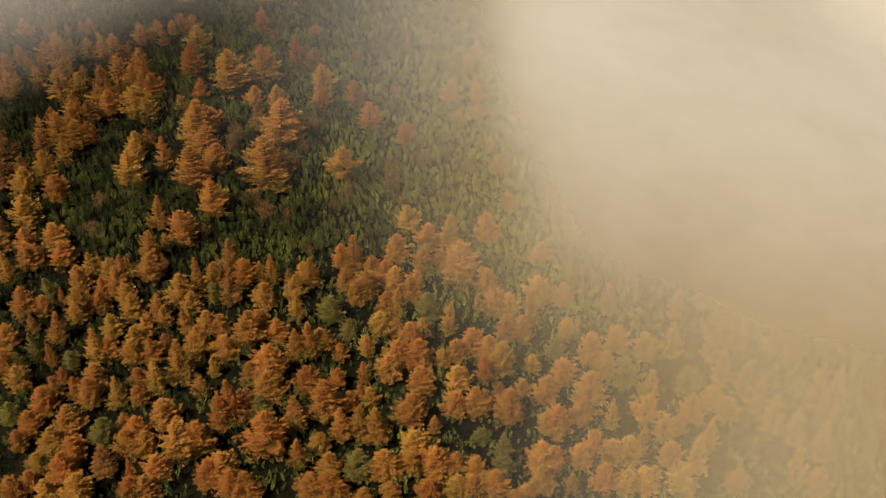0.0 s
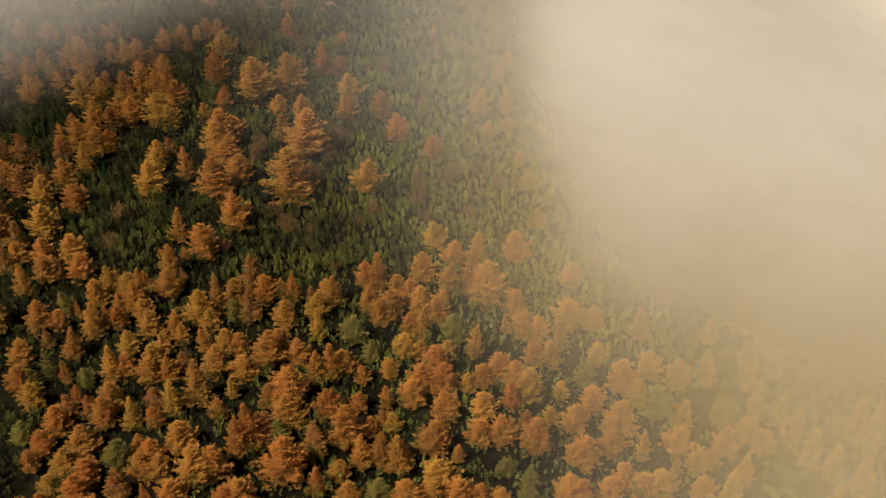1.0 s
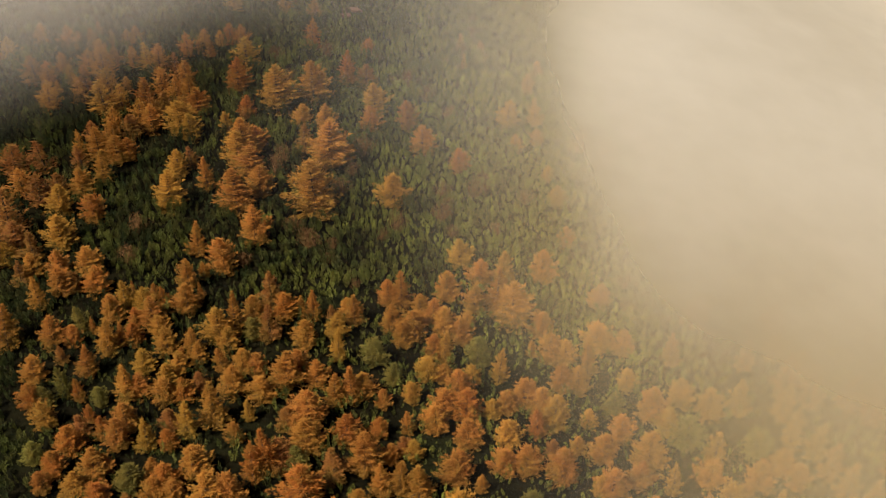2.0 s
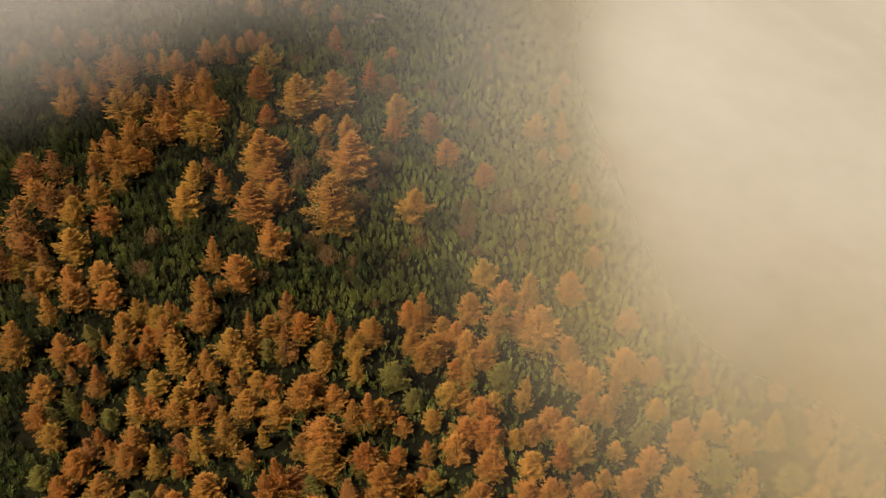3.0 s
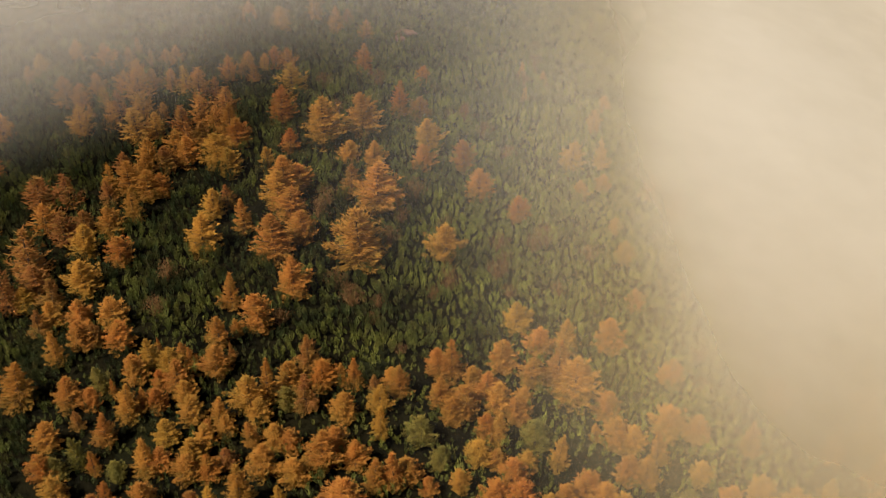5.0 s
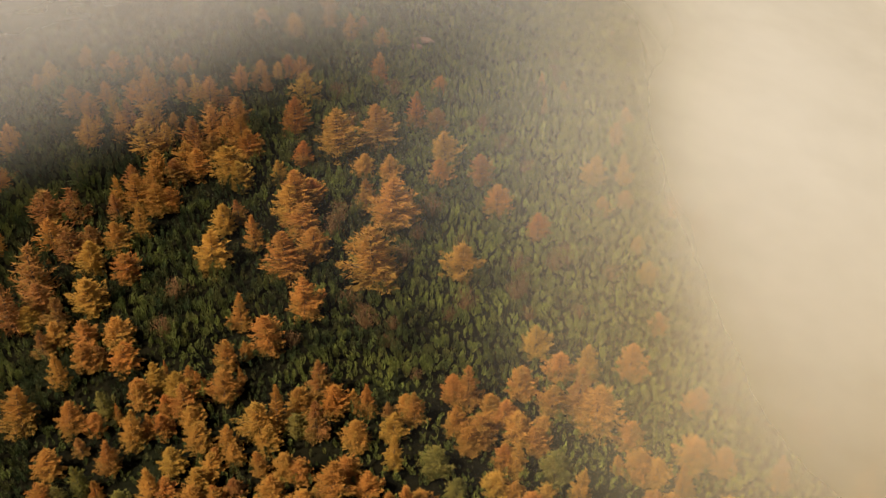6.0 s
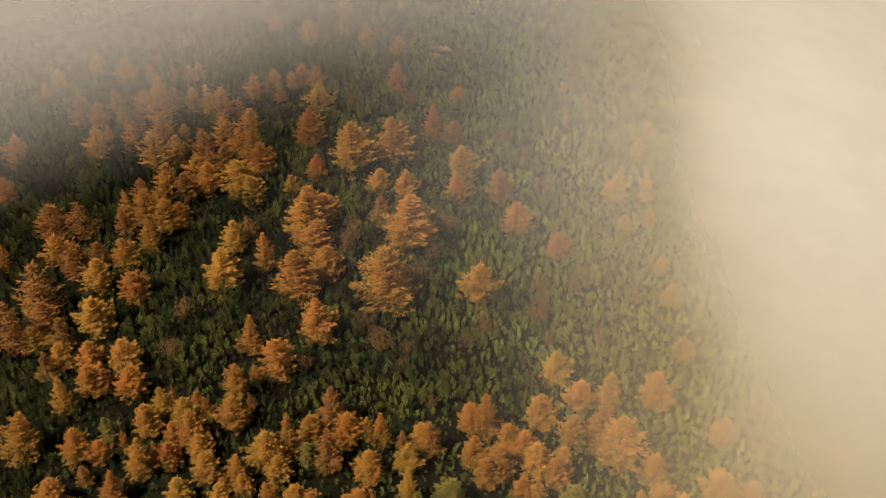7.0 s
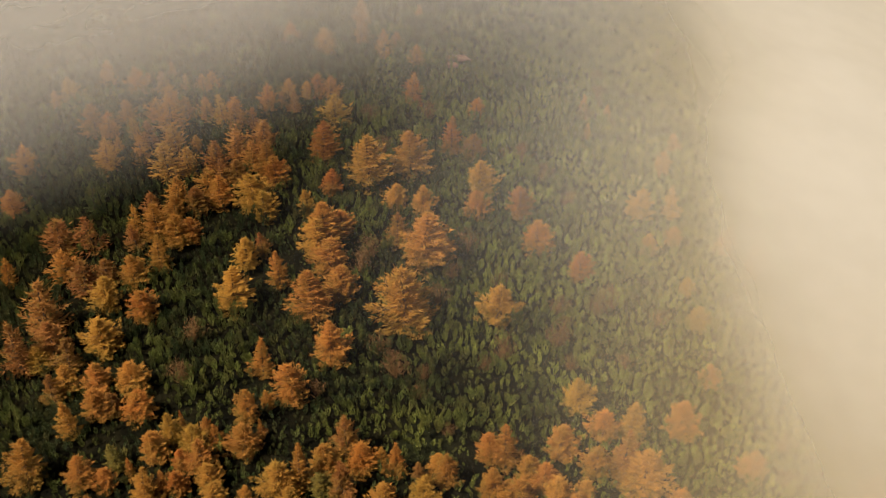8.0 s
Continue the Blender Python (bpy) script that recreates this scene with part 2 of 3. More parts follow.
def larch_pattern(seed, levels, fullness, belly, droop, lean):
    """One larch of 7 m: trunk, limbs and needle crown under an Empty at its foot."""
    rng = np.random.RandomState(seed)
    foot = new("larch")
    up = np.array((0.0, 0.0, 1.0))
    bend = lambda z: np.array((lean * z * z * math.cos(seed), lean * z * z * math.sin(seed), 0.0))
    base, tip, thick = [], [], []
    at, way, size = [], [], []
    heavy = rng.uniform(0, 6.283)
    for i in range(levels):
        h = 0.07 + 0.91 * (i / (levels - 1)) ** 0.95 + rng.uniform(-0.012, 0.012)
        tier = rng.uniform(0.80, 1.16)
        reach = 0.5 * TREE_WIDE * min(1.0, ((1.0 - h) / belly) ** 1.05 + 0.02) * (0.62 + 0.38 * min(1.0, h / 0.22)) * tier
        count = int(round(9.6 - 3.4 * h))
        for k in range(count):
            if rng.rand() > fullness:
                continue
            turn = (k + 0.38 * i) * 2 * math.pi / count + rng.uniform(-0.4, 0.4)
            long = reach * rng.uniform(0.68, 1.30) * (1 + 0.12 * math.cos(turn - heavy))
            rise = -droop + (0.95 + droop) * h ** 1.3 + rng.uniform(-0.12, 0.12)
            out = np.array((math.cos(turn), math.sin(turn), 0.0))
            across = np.array((-out[1], out[0], 0.0))
            root = up * h * TREE_HIGH + bend(h * TREE_HIGH)
            base.append(root), tip.append(root + out * long * 0.95 + up * (rise + 0.24) * long), thick.append(0.008 + 0.012 * long)
            for _tuft in range(int(8 + 44 * long)):
                s = 1.0 - 0.9 * rng.rand() ** 1.15
                v = rng.uniform(-1, 1)
                fan = 0.05 + 0.30 * long * max(0.0, 1.0 - s) ** 0.6
                spot = root + out * long * s + up * (rise * long * s + 0.28 * long * s * s - 0.15 * abs(v) * fan)
                at.append(spot + across * v * fan + rng.normal(size=3) * 0.03)
                way.append(out * rng.uniform(0.3, 1.0) + across * (v * 0.8 + rng.uniform(-0.4, 0.4)) + up * rng.uniform(-0.15, 0.7))
                size.append(rng.uniform(0.14, 0.27))
            for _blade in range(5):  # side twigs thick with needles
                s, v = rng.uniform(0.2, 0.8), rng.uniform(-1, 1)
                at.append(root + out * long * s + up * (rise * long * s + 0.28 * long * s * s) + across * v * 0.12 * long)
                way.append(out * rng.uniform(0.5, 1.0) + across * v * 0.9 + up * (rise + rng.uniform(0.0, 0.5)))
                size.append(rng.uniform(0.26, 0.36) * (0.5 + 0.5 * long))
            at.append(root + out * long * 0.96 + up * (rise + 0.26) * long)
            way.append(out + up * rng.uniform(0.2, 0.7))
            size.append(rng.uniform(0.26, 0.46))
    for h in np.linspace(0.84, 1.0, 14):
        for k in range(3):
            at.append(up * (h * TREE_HIGH - 0.2) + bend(h * TREE_HIGH) + rng.normal(size=3) * 0.02)
            way.append(np.array((*rng.uniform(-0.6, 0.6, 2), 1.0)))
            size.append(rng.uniform(0.12, 0.24))
    size = np.array(size)
    crown, crown_faces = sprays(np.array(at), np.array(way), size, 0.014 + size * 0.090, rng)
    limbs, limb_faces = spikes(np.array(base), np.array(tip), np.array(thick))
    rings = np.linspace(-0.04, 0.99, 7)
    trunk = np.array([up * h * TREE_HIGH + bend(h * TREE_HIGH) + np.array((math.cos(a), math.sin(a), 0)) * 0.12 * (1 - 0.93 * max(h, 0)) for h in rings for a in np.arange(6) * math.pi / 3])
    trunk_faces = np.array([f for j in range(6) for i in range(6) for f in ((j * 6 + i, j * 6 + (i + 1) % 6, (j + 1) * 6 + (i + 1) % 6), (j * 6 + i, (j + 1) * 6 + (i + 1) % 6, (j + 1) * 6 + i))])
    sticks, stick_faces = np.concatenate((trunk, limbs)), np.concatenate((trunk_faces, limb_faces + len(trunk)))
    part("trunk", mesh_of("trunk", sticks, triangles=stick_faces, material=BARK), foot, "grey-brown straight trunk with thin limbs")
    part("crown", mesh_of("crown", crown, triangles=crown_faces, material=NEEDLES), foot)
    return foot, (crown, crown_faces), (sticks, stick_faces)


FULL = [larch_pattern(11 + k, 17 + k % 3, 0.94 - 0.03 * (k % 3), 0.92 - 0.05 * k, 0.12 + 0.05 * k, 0.0014 * k) for k in range(7)]
BROAD = [larch_pattern(41 + k, 17, 0.95, 0.68, 0.14, 0.003) for k in range(3)]
THIN = [larch_pattern(71 + k, 16, 0.78, 0.86, 0.25, 0.004) for k in range(3)]
TINTS = {
    "o": ((0.46, 0.202, 0.042), "orange autumn larch"),
    "y": ((0.49, 0.258, 0.046), "golden yellow autumn larch"),
    "r": ((0.42, 0.158, 0.032), "rust-red autumn larch"),
    "g": ((0.20, 0.175, 0.042), "yellow-green larch only starting to turn"),
    "b": ((0.31, 0.133, 0.036), "brownish thinning autumn larch"),
    # a dark green conifer, built from the larch patterns
    "c": ((0.075, 0.095, 0.030), "deep green larch not yet turned"),
}
draw = random.Random(5)
PLANTED, TOLD_APART = [], 300


def stand(rows):
    PLANTED.extend(rows)


def plant_all():
    """Each larch with its foot on the ground: the nearest as trees of their own, the far and fogged ones as one wood."""
    PLANTED.sort(key=lambda row: math.hypot(row[0] + 25, 0.85 * (row[1] - 138)) + (200 if row[1] < 88 else 0))
    leaves, leaf_faces, tints, wood, wood_faces = [], [], [], [], []
    leaf_count = wood_count = 0
    for order, (x, y, high, wide, tint) in enumerate(PLANTED):
        if y < 112 and x < 0 and tint in "oy" and draw.random() < 0.35:  # redder in the lower stand, its darker light put into the tint
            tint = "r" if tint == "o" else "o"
        kinds = THIN if tint == "b" and draw.random() < 0.6 else BROAD if wide / high > 0.58 else FULL
        pattern, crown, sticks = kinds[draw.randrange(len(kinds))]
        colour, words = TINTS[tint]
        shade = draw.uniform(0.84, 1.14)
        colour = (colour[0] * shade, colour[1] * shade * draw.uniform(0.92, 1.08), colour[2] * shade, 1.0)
        turn = pose(x, y, ground_height(x, y) - 0.05, draw.uniform(-3, 3), draw.uniform(-3, 3), draw.uniform(0, 360))
        spread = wide / TREE_WIDE * (1.12 if kinds is BROAD else 1.02)
        m = turn @ Matrix.Diagonal((spread, spread, high / TREE_HIGH, 1))
        if order < TOLD_APART:
            size = "small" if high < 4.8 else "tall" if high > 8.0 else "middle-sized"
            place = "in the dense stand" if y < 131 else "above the dwarf pine scrub"
            tree = tagged(copy_thing(pattern, m), f"{size} {words} {place}", "larch tree", "larches on the hill")
            for piece in tree.children:
                if piece.name.startswith("crown"):
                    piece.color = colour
                    tagged(piece, words.split(" larch")[0].replace(" autumn", "") + " needle crown")
        else:
            a = np.array(m)
            thin = 24 if y < 90 else 3 if x < 55 and y < 150 else 6
            some = crown[0].reshape(-1, 3, 3)[::thin]
            centre = some.mean(axis=1, keepdims=True)
            some = (centre + (some - centre) * thin ** 0.4).reshape(-1, 3)
            leaves.append(some @ a[:3, :3].T + a[:3, 3])
            leaf_faces.append(np.arange(len(some)).reshape(-1, 3) + leaf_count)
            leaf_count += len(some)
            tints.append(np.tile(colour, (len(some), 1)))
            wood.append(sticks[0] @ a[:3, :3].T + a[:3, 3])
            wood_faces.append(sticks[1] + wood_count)
            wood_count += len(sticks[0])
    leaf_faces, wood_faces = np.concatenate(leaf_faces), np.concatenate(wood_faces)
    mesh = mesh_of("larch_wood", np.concatenate(leaves + wood), triangles=np.concatenate((leaf_faces, wood_faces + leaf_count)))
    mesh.materials.append(WOOD_NEEDLES)
    mesh.materials.append(BARK)
    mesh.polygons.foreach_set("material_index", np.repeat((0, 1), (len(leaf_faces), len(wood_faces))).astype(np.int32))
    layer = mesh.attributes.new("tint", "FLOAT_COLOR", "POINT")
    layer.data.foreach_set("color", np.concatenate(tints + [np.ones((wood_count, 4))]).astype(np.float32).ravel())
    tagged(new("larch_wood", mesh), "far autumn larches fading into the fog", "larch wood", kind="stuff")
    for pattern, _crown, _sticks in FULL + BROAD + THIN:
        for piece in (*pattern.children, pattern):
            bpy.data.objects.remove(piece)


stand((
    (-57.0, 94.8, 4.6, 3.3, "r"), (-52.5, 94.3, 4.4, 2.9, "y"), (-47.9, 93.6, 5.8, 4.2, "y"), (-41.0, 94.1, 4.4, 2.9, "r"),
    (-38.7, 93.9, 4.6, 3.3, "o"), (-30.9, 95.7, 4.9, 3.6, "r"), (-27.6, 94.1, 5.5, 3.6, "o"), (-25.5, 94.0, 5.1, 3.7, "o"),
    (-17.5, 94.2, 5.1, 3.4, "o"), (-14.9, 94.0, 6.0, 4.3, "o"), (-13.2, 93.9, 4.0, 2.2, "y"), (-10.5, 92.9, 4.4, 2.9, "o"),
    (-2.1, 94.5, 4.6, 3.3, "o"), (1.9, 95.0, 4.9, 3.3, "y"), (3.8, 95.1, 4.9, 3.0, "o"), (6.8, 95.6, 5.2, 3.7, "o"),
    (9.4, 94.6, 3.4, 2.2, "o"), (11.3, 95.5, 3.6, 2.2, "o"), (-58.4, 102.5, 3.9, 2.6, "y"), (-54.9, 96.1, 3.8, 2.5, "r"),
    (-54.3, 98.4, 4.2, 2.7, "y"), (-53.4, 101.6, 5.0, 3.3, "y"), (-50.3, 97.2, 5.6, 4.0, "r"), (-50.1, 100.4, 4.7, 3.4, "r"),
))
stand((
    (-46.3, 102.6, 5.2, 3.5, "g"), (-45.2, 97.9, 5.6, 4.0, "b"), (-42.7, 101.1, 4.7, 3.4, "r"), (-41.6, 103.3, 4.8, 3.4, "o"),
    (-41.3, 96.2, 4.9, 2.2, "r"), (-40.4, 100.8, 4.5, 3.3, "o"), (-38.0, 96.6, 4.9, 3.5, "y"), (-35.4, 100.4, 6.6, 4.5, "o"),
    (-33.0, 101.0, 6.1, 3.8, "y"), (-29.1, 96.5, 5.5, 4.0, "o"), (-23.5, 101.2, 7.5, 5.4, "r"), (-19.4, 98.9, 5.3, 2.8, "o"),
    (-16.7, 101.2, 3.9, 2.6, "y"), (-15.0, 97.7, 4.5, 3.0, "y"), (-14.1, 103.9, 5.8, 3.1, "o"), (-11.5, 97.9, 5.0, 3.6, "g"),
    (-9.1, 103.6, 7.0, 4.0, "y"), (-7.8, 97.8, 5.4, 3.9, "y"), (-6.0, 99.0, 3.4, 1.8, "r"), (-4.1, 98.7, 4.5, 3.0, "y"),
    (-3.7, 101.0, 5.7, 4.1, "y"), (-2.6, 99.6, 3.5, 2.3, "o"), (-1.0, 98.5, 5.6, 3.7, "o"), (1.7, 99.4, 3.9, 2.6, "o"),
))
stand((
    (4.6, 98.3, 4.5, 3.0, "o"), (8.0, 99.7, 7.3, 3.2, "g"), (13.2, 97.0, 5.3, 3.4, "y"), (13.4, 100.6, 5.7, 4.1, "o"),
    (15.3, 100.6, 5.4, 3.1, "o"), (19.0, 101.7, 4.6, 3.1, "o"), (21.7, 98.5, 5.0, 3.3, "r"), (23.4, 103.1, 4.7, 3.1, "o"),
    (24.8, 98.1, 4.9, 3.0, "y"), (26.1, 103.5, 5.8, 4.2, "y"), (28.0, 99.2, 5.2, 3.7, "y"), (33.1, 99.5, 5.7, 3.8, "y"),
    (35.6, 103.4, 6.5, 3.1, "y"), (41.1, 101.1, 4.7, 3.1, "r"), (50.5, 103.9, 7.9, 3.5, "y"), (52.9, 101.7, 7.8, 3.8, "o"),
    (-60.4, 106.7, 4.2, 2.7, "g"), (-57.4, 105.0, 4.4, 2.9, "o"), (-55.8, 108.2, 5.5, 3.4, "o"), (-54.9, 110.6, 4.9, 3.6, "b"),
    (-52.0, 110.2, 4.8, 2.7, "r"), (-51.7, 104.6, 5.4, 3.9, "o"), (-50.4, 105.6, 3.4, 1.9, "o"), (-49.6, 109.0, 5.7, 3.4, "o"),
))
stand((
    (-45.5, 108.8, 6.1, 3.3, "y"), (-44.1, 104.9, 3.4, 2.2, "o"), (-42.9, 109.2, 3.9, 2.4, "r"), (-40.7, 111.2, 7.0, 3.0, "y"),
    (-38.3, 105.2, 5.8, 4.1, "o"), (-30.7, 104.5, 7.2, 3.0, "r"), (-29.2, 105.8, 8.4, 3.8, "o"), (-27.4, 106.5, 5.5, 3.9, "b"),
    (-25.1, 106.3, 4.7, 3.1, "g"), (-24.6, 109.6, 5.9, 4.2, "o"), (-20.3, 105.5, 5.8, 4.2, "b"), (-19.3, 111.4, 5.2, 3.5, "o"),
    (-16.5, 107.1, 7.4, 4.3, "y"), (-13.3, 108.7, 3.6, 2.4, "o"), (-11.7, 104.0, 6.9, 2.9, "o"), (-11.6, 110.4, 3.4, 2.1, "b"),
    (-10.2, 109.9, 3.6, 2.4, "y"), (-4.6, 106.8, 5.9, 4.2, "o"), (-1.1, 105.6, 3.6, 2.0, "o"), (1.7, 109.0, 4.5, 3.3, "o"),
    (4.8, 109.1, 5.3, 3.5, "o"), (9.5, 108.5, 6.0, 4.3, "o"), (14.3, 106.8, 4.1, 2.4, "y"), (15.8, 106.6, 5.7, 3.9, "o"),
))
stand((
    (19.7, 109.3, 4.8, 3.2, "o"), (21.1, 104.1, 4.9, 3.1, "o"), (24.3, 108.7, 6.2, 2.5, "y"), (29.5, 111.4, 5.2, 3.8, "o"),
    (31.8, 108.6, 4.8, 3.2, "y"), (31.9, 104.1, 4.9, 3.5, "o"), (34.2, 110.0, 3.7, 2.4, "o"), (51.9, 111.0, 8.1, 3.3, "y"),
    (55.4, 109.0, 8.9, 3.9, "o"), (-64.4, 119.3, 5.3, 3.5, "o"), (-63.4, 115.2, 4.9, 3.2, "r"), (-61.7, 115.4, 3.9, 2.6, "g"),
    (-60.5, 112.2, 5.1, 3.2, "y"), (-59.2, 117.1, 5.9, 2.4, "g"), (-57.0, 116.2, 4.5, 2.1, "r"), (-54.6, 113.0, 3.4, 1.6, "r"),
    (-53.9, 115.8, 3.4, 2.3, "g"), (-50.1, 117.0, 6.3, 3.6, "y"), (-49.2, 112.0, 5.0, 3.3, "o"), (-48.9, 117.5, 4.4, 2.9, "o"),
    (-45.0, 119.1, 4.9, 3.3, "y"), (-45.0, 116.8, 4.8, 3.4, "o"), (-43.4, 112.1, 4.1, 2.7, "b"), (-42.5, 116.9, 4.4, 2.8, "r"),
))
stand((
    (-40.6, 118.6, 3.7, 2.5, "b"), (-37.4, 113.2, 8.2, 4.4, "y"), (-35.8, 118.3, 5.7, 3.6, "o"), (-32.9, 114.0, 4.1, 1.9, "y"),
    (-31.7, 117.5, 4.9, 3.3, "o"), (-27.5, 112.9, 4.3, 2.9, "b"), (-24.6, 113.7, 7.1, 4.5, "o"), (-21.8, 117.5, 6.3, 3.2, "o"),
    (-19.4, 118.2, 7.3, 3.2, "o"), (-18.0, 119.3, 4.7, 3.4, "o"), (-15.2, 113.1, 3.6, 2.4, "r"), (-15.2, 118.0, 3.4, 2.0, "o"),
    (-7.6, 114.8, 5.1, 3.6, "o"), (-6.9, 117.7, 4.9, 3.3, "o"), (-3.6, 117.2, 5.7, 4.1, "r"), (-3.1, 112.6, 5.0, 3.6, "o"),
    (-0.3, 117.8, 3.7, 2.5, "y"), (1.7, 118.9, 4.5, 3.0, "o"), (2.1, 113.6, 5.0, 3.6, "y"), (6.2, 115.2, 5.0, 2.9, "r"),
    (6.7, 118.7, 5.3, 3.8, "o"), (8.3, 116.9, 6.2, 4.1, "y"), (11.5, 113.1, 3.4, 2.0, "y"), (15.0, 112.3, 5.3, 3.7, "o"),
))
stand((
    (17.8, 116.6, 4.5, 3.3, "o"), (21.0, 112.5, 7.1, 4.5, "y"), (24.3, 118.8, 5.5, 3.3, "y"), (27.0, 117.5, 6.2, 4.5, "g"),
    (36.5, 112.5, 5.4, 3.6, "o"), (37.1, 118.1, 5.3, 3.8, "g"), (40.1, 115.6, 5.0, 3.3, "o"), (41.9, 113.8, 5.0, 3.3, "o"),
    (45.7, 119.2, 7.1, 3.4, "y"), (47.1, 116.3, 8.1, 3.3, "o"), (48.8, 112.5, 8.0, 3.6, "y"), (57.3, 118.5, 10.1, 4.0, "o"),
    (59.3, 117.8, 10.2, 3.8, "y"), (-70.7, 126.0, 8.1, 4.5, "o"), (-63.8, 125.8, 5.7, 3.5, "o"), (-61.3, 122.7, 3.4, 2.2, "b"),
    (-60.7, 125.9, 4.1, 2.7, "o"), (-56.9, 120.5, 6.1, 3.4, "o"), (-55.2, 124.6, 6.0, 3.3, "y"), (-53.7, 126.1, 4.2, 2.3, "o"),
    (-51.8, 126.3, 4.3, 2.7, "r"), (-49.1, 121.3, 4.6, 3.1, "y"), (-48.2, 127.6, 4.5, 3.0, "y"), (-46.6, 125.0, 5.3, 3.3, "y"),
))
stand((
    (-44.2, 123.2, 3.4, 1.9, "o"), (-44.0, 121.4, 4.2, 2.8, "y"), (-43.1, 125.1, 5.0, 2.8, "o"), (-41.8, 123.2, 4.1, 2.5, "o"),
    (-39.6, 127.9, 6.5, 4.2, "y"), (-38.2, 126.0, 4.5, 3.0, "y"), (-38.2, 122.1, 4.5, 2.3, "o"), (-35.3, 122.4, 4.6, 3.0, "y"),
    (-33.2, 121.9, 4.2, 2.8, "o"), (-28.8, 120.3, 6.6, 4.1, "o"), (-27.5, 122.9, 4.5, 3.0, "o"), (-27.2, 127.8, 5.1, 3.6, "o"),
    (-24.8, 120.9, 4.7, 3.1, "o"), (-22.1, 125.4, 6.3, 2.6, "y"), (-17.0, 125.6, 5.1, 3.4, "g"), (-14.0, 122.1, 4.0, 2.7, "g"),
    (-9.4, 123.6, 4.6, 3.3, "y"), (-8.7, 127.9, 4.5, 3.0, "r"), (-7.1, 123.2, 3.8, 2.5, "o"), (-7.0, 127.0, 5.7, 2.5, "y"),
    (-5.1, 120.8, 5.5, 3.7, "o"), (-2.9, 123.6, 3.8, 2.5, "y"), (-2.4, 127.0, 5.6, 4.0, "g"), (0.8, 124.3, 6.3, 2.8, "y"),
))
stand((
    (4.4, 120.2, 5.2, 3.7, "o"), (9.4, 123.8, 5.1, 3.4, "o"), (12.0, 123.6, 5.1, 3.1, "y"), (13.6, 127.3, 6.3, 2.4, "o"),
    (16.9, 120.8, 4.5, 3.0, "g"), (19.1, 125.7, 4.1, 2.8, "y"), (22.3, 121.1, 6.3, 4.5, "o"), (26.7, 124.8, 5.2, 3.4, "y"),
    (30.9, 123.5, 5.5, 3.8, "y"), (42.2, 120.2, 8.2, 3.4, "y"), (-67.8, 132.9, 6.6, 3.1, "y"), (-60.2, 128.8, 4.7, 2.5, "g"),
    (-58.4, 128.1, 3.4, 1.2, "r"), (-56.0, 130.7, 5.3, 3.5, "o"), (-54.7, 133.2, 5.1, 2.8, "y"), (-54.2, 135.5, 3.4, 1.1, "r"),
    (-52.4, 129.8, 3.5, 2.3, "r"), (-51.7, 132.0, 5.3, 3.1, "y"), (-51.0, 135.1, 3.4, 1.7, "o"), (-49.8, 129.7, 5.8, 3.4, "o"),
    (-49.0, 133.3, 4.3, 2.2, "r"), (-45.4, 133.1, 5.3, 3.8, "o"), (-44.1, 135.6, 3.4, 1.1, "r"), (-37.7, 128.8, 8.3, 3.0, "o"),
))
stand((
    (-35.3, 131.8, 5.1, 3.4, "o"), (-35.1, 128.8, 3.9, 2.6, "g"), (-33.2, 134.4, 7.2, 3.8, "b"), (-32.5, 128.5, 6.6, 4.0, "b"),
    (-31.1, 132.6, 5.1, 3.4, "r"), (-28.7, 133.5, 3.9, 2.0, "y"), (-26.8, 133.1, 5.6, 2.8, "r"), (-23.7, 132.2, 3.8, 2.3, "b"),
    (-23.0, 130.1, 4.6, 3.0, "y"), (-21.8, 133.9, 4.0, 2.6, "o"), (-20.7, 132.6, 6.1, 3.4, "o"), (-15.0, 132.2, 5.1, 3.1, "o"),
    (-13.4, 129.6, 5.0, 3.3, "o"), (-11.6, 131.0, 5.7, 3.5, "o"), (-11.0, 134.9, 5.1, 3.1, "o"), (-9.2, 133.7, 5.1, 3.4, "o"),
    (-7.5, 131.8, 5.8, 3.8, "y"), (-4.8, 131.0, 5.0, 3.3, "o"), (-4.1, 134.1, 3.5, 2.3, "y"), (2.6, 135.4, 8.3, 5.4, "o"),
    (5.4, 129.5, 3.4, 1.7, "y"), (7.1, 133.3, 5.1, 3.4, "o"), (8.1, 128.8, 5.4, 3.7, "o"), (10.4, 128.5, 5.1, 3.0, "y"),
))
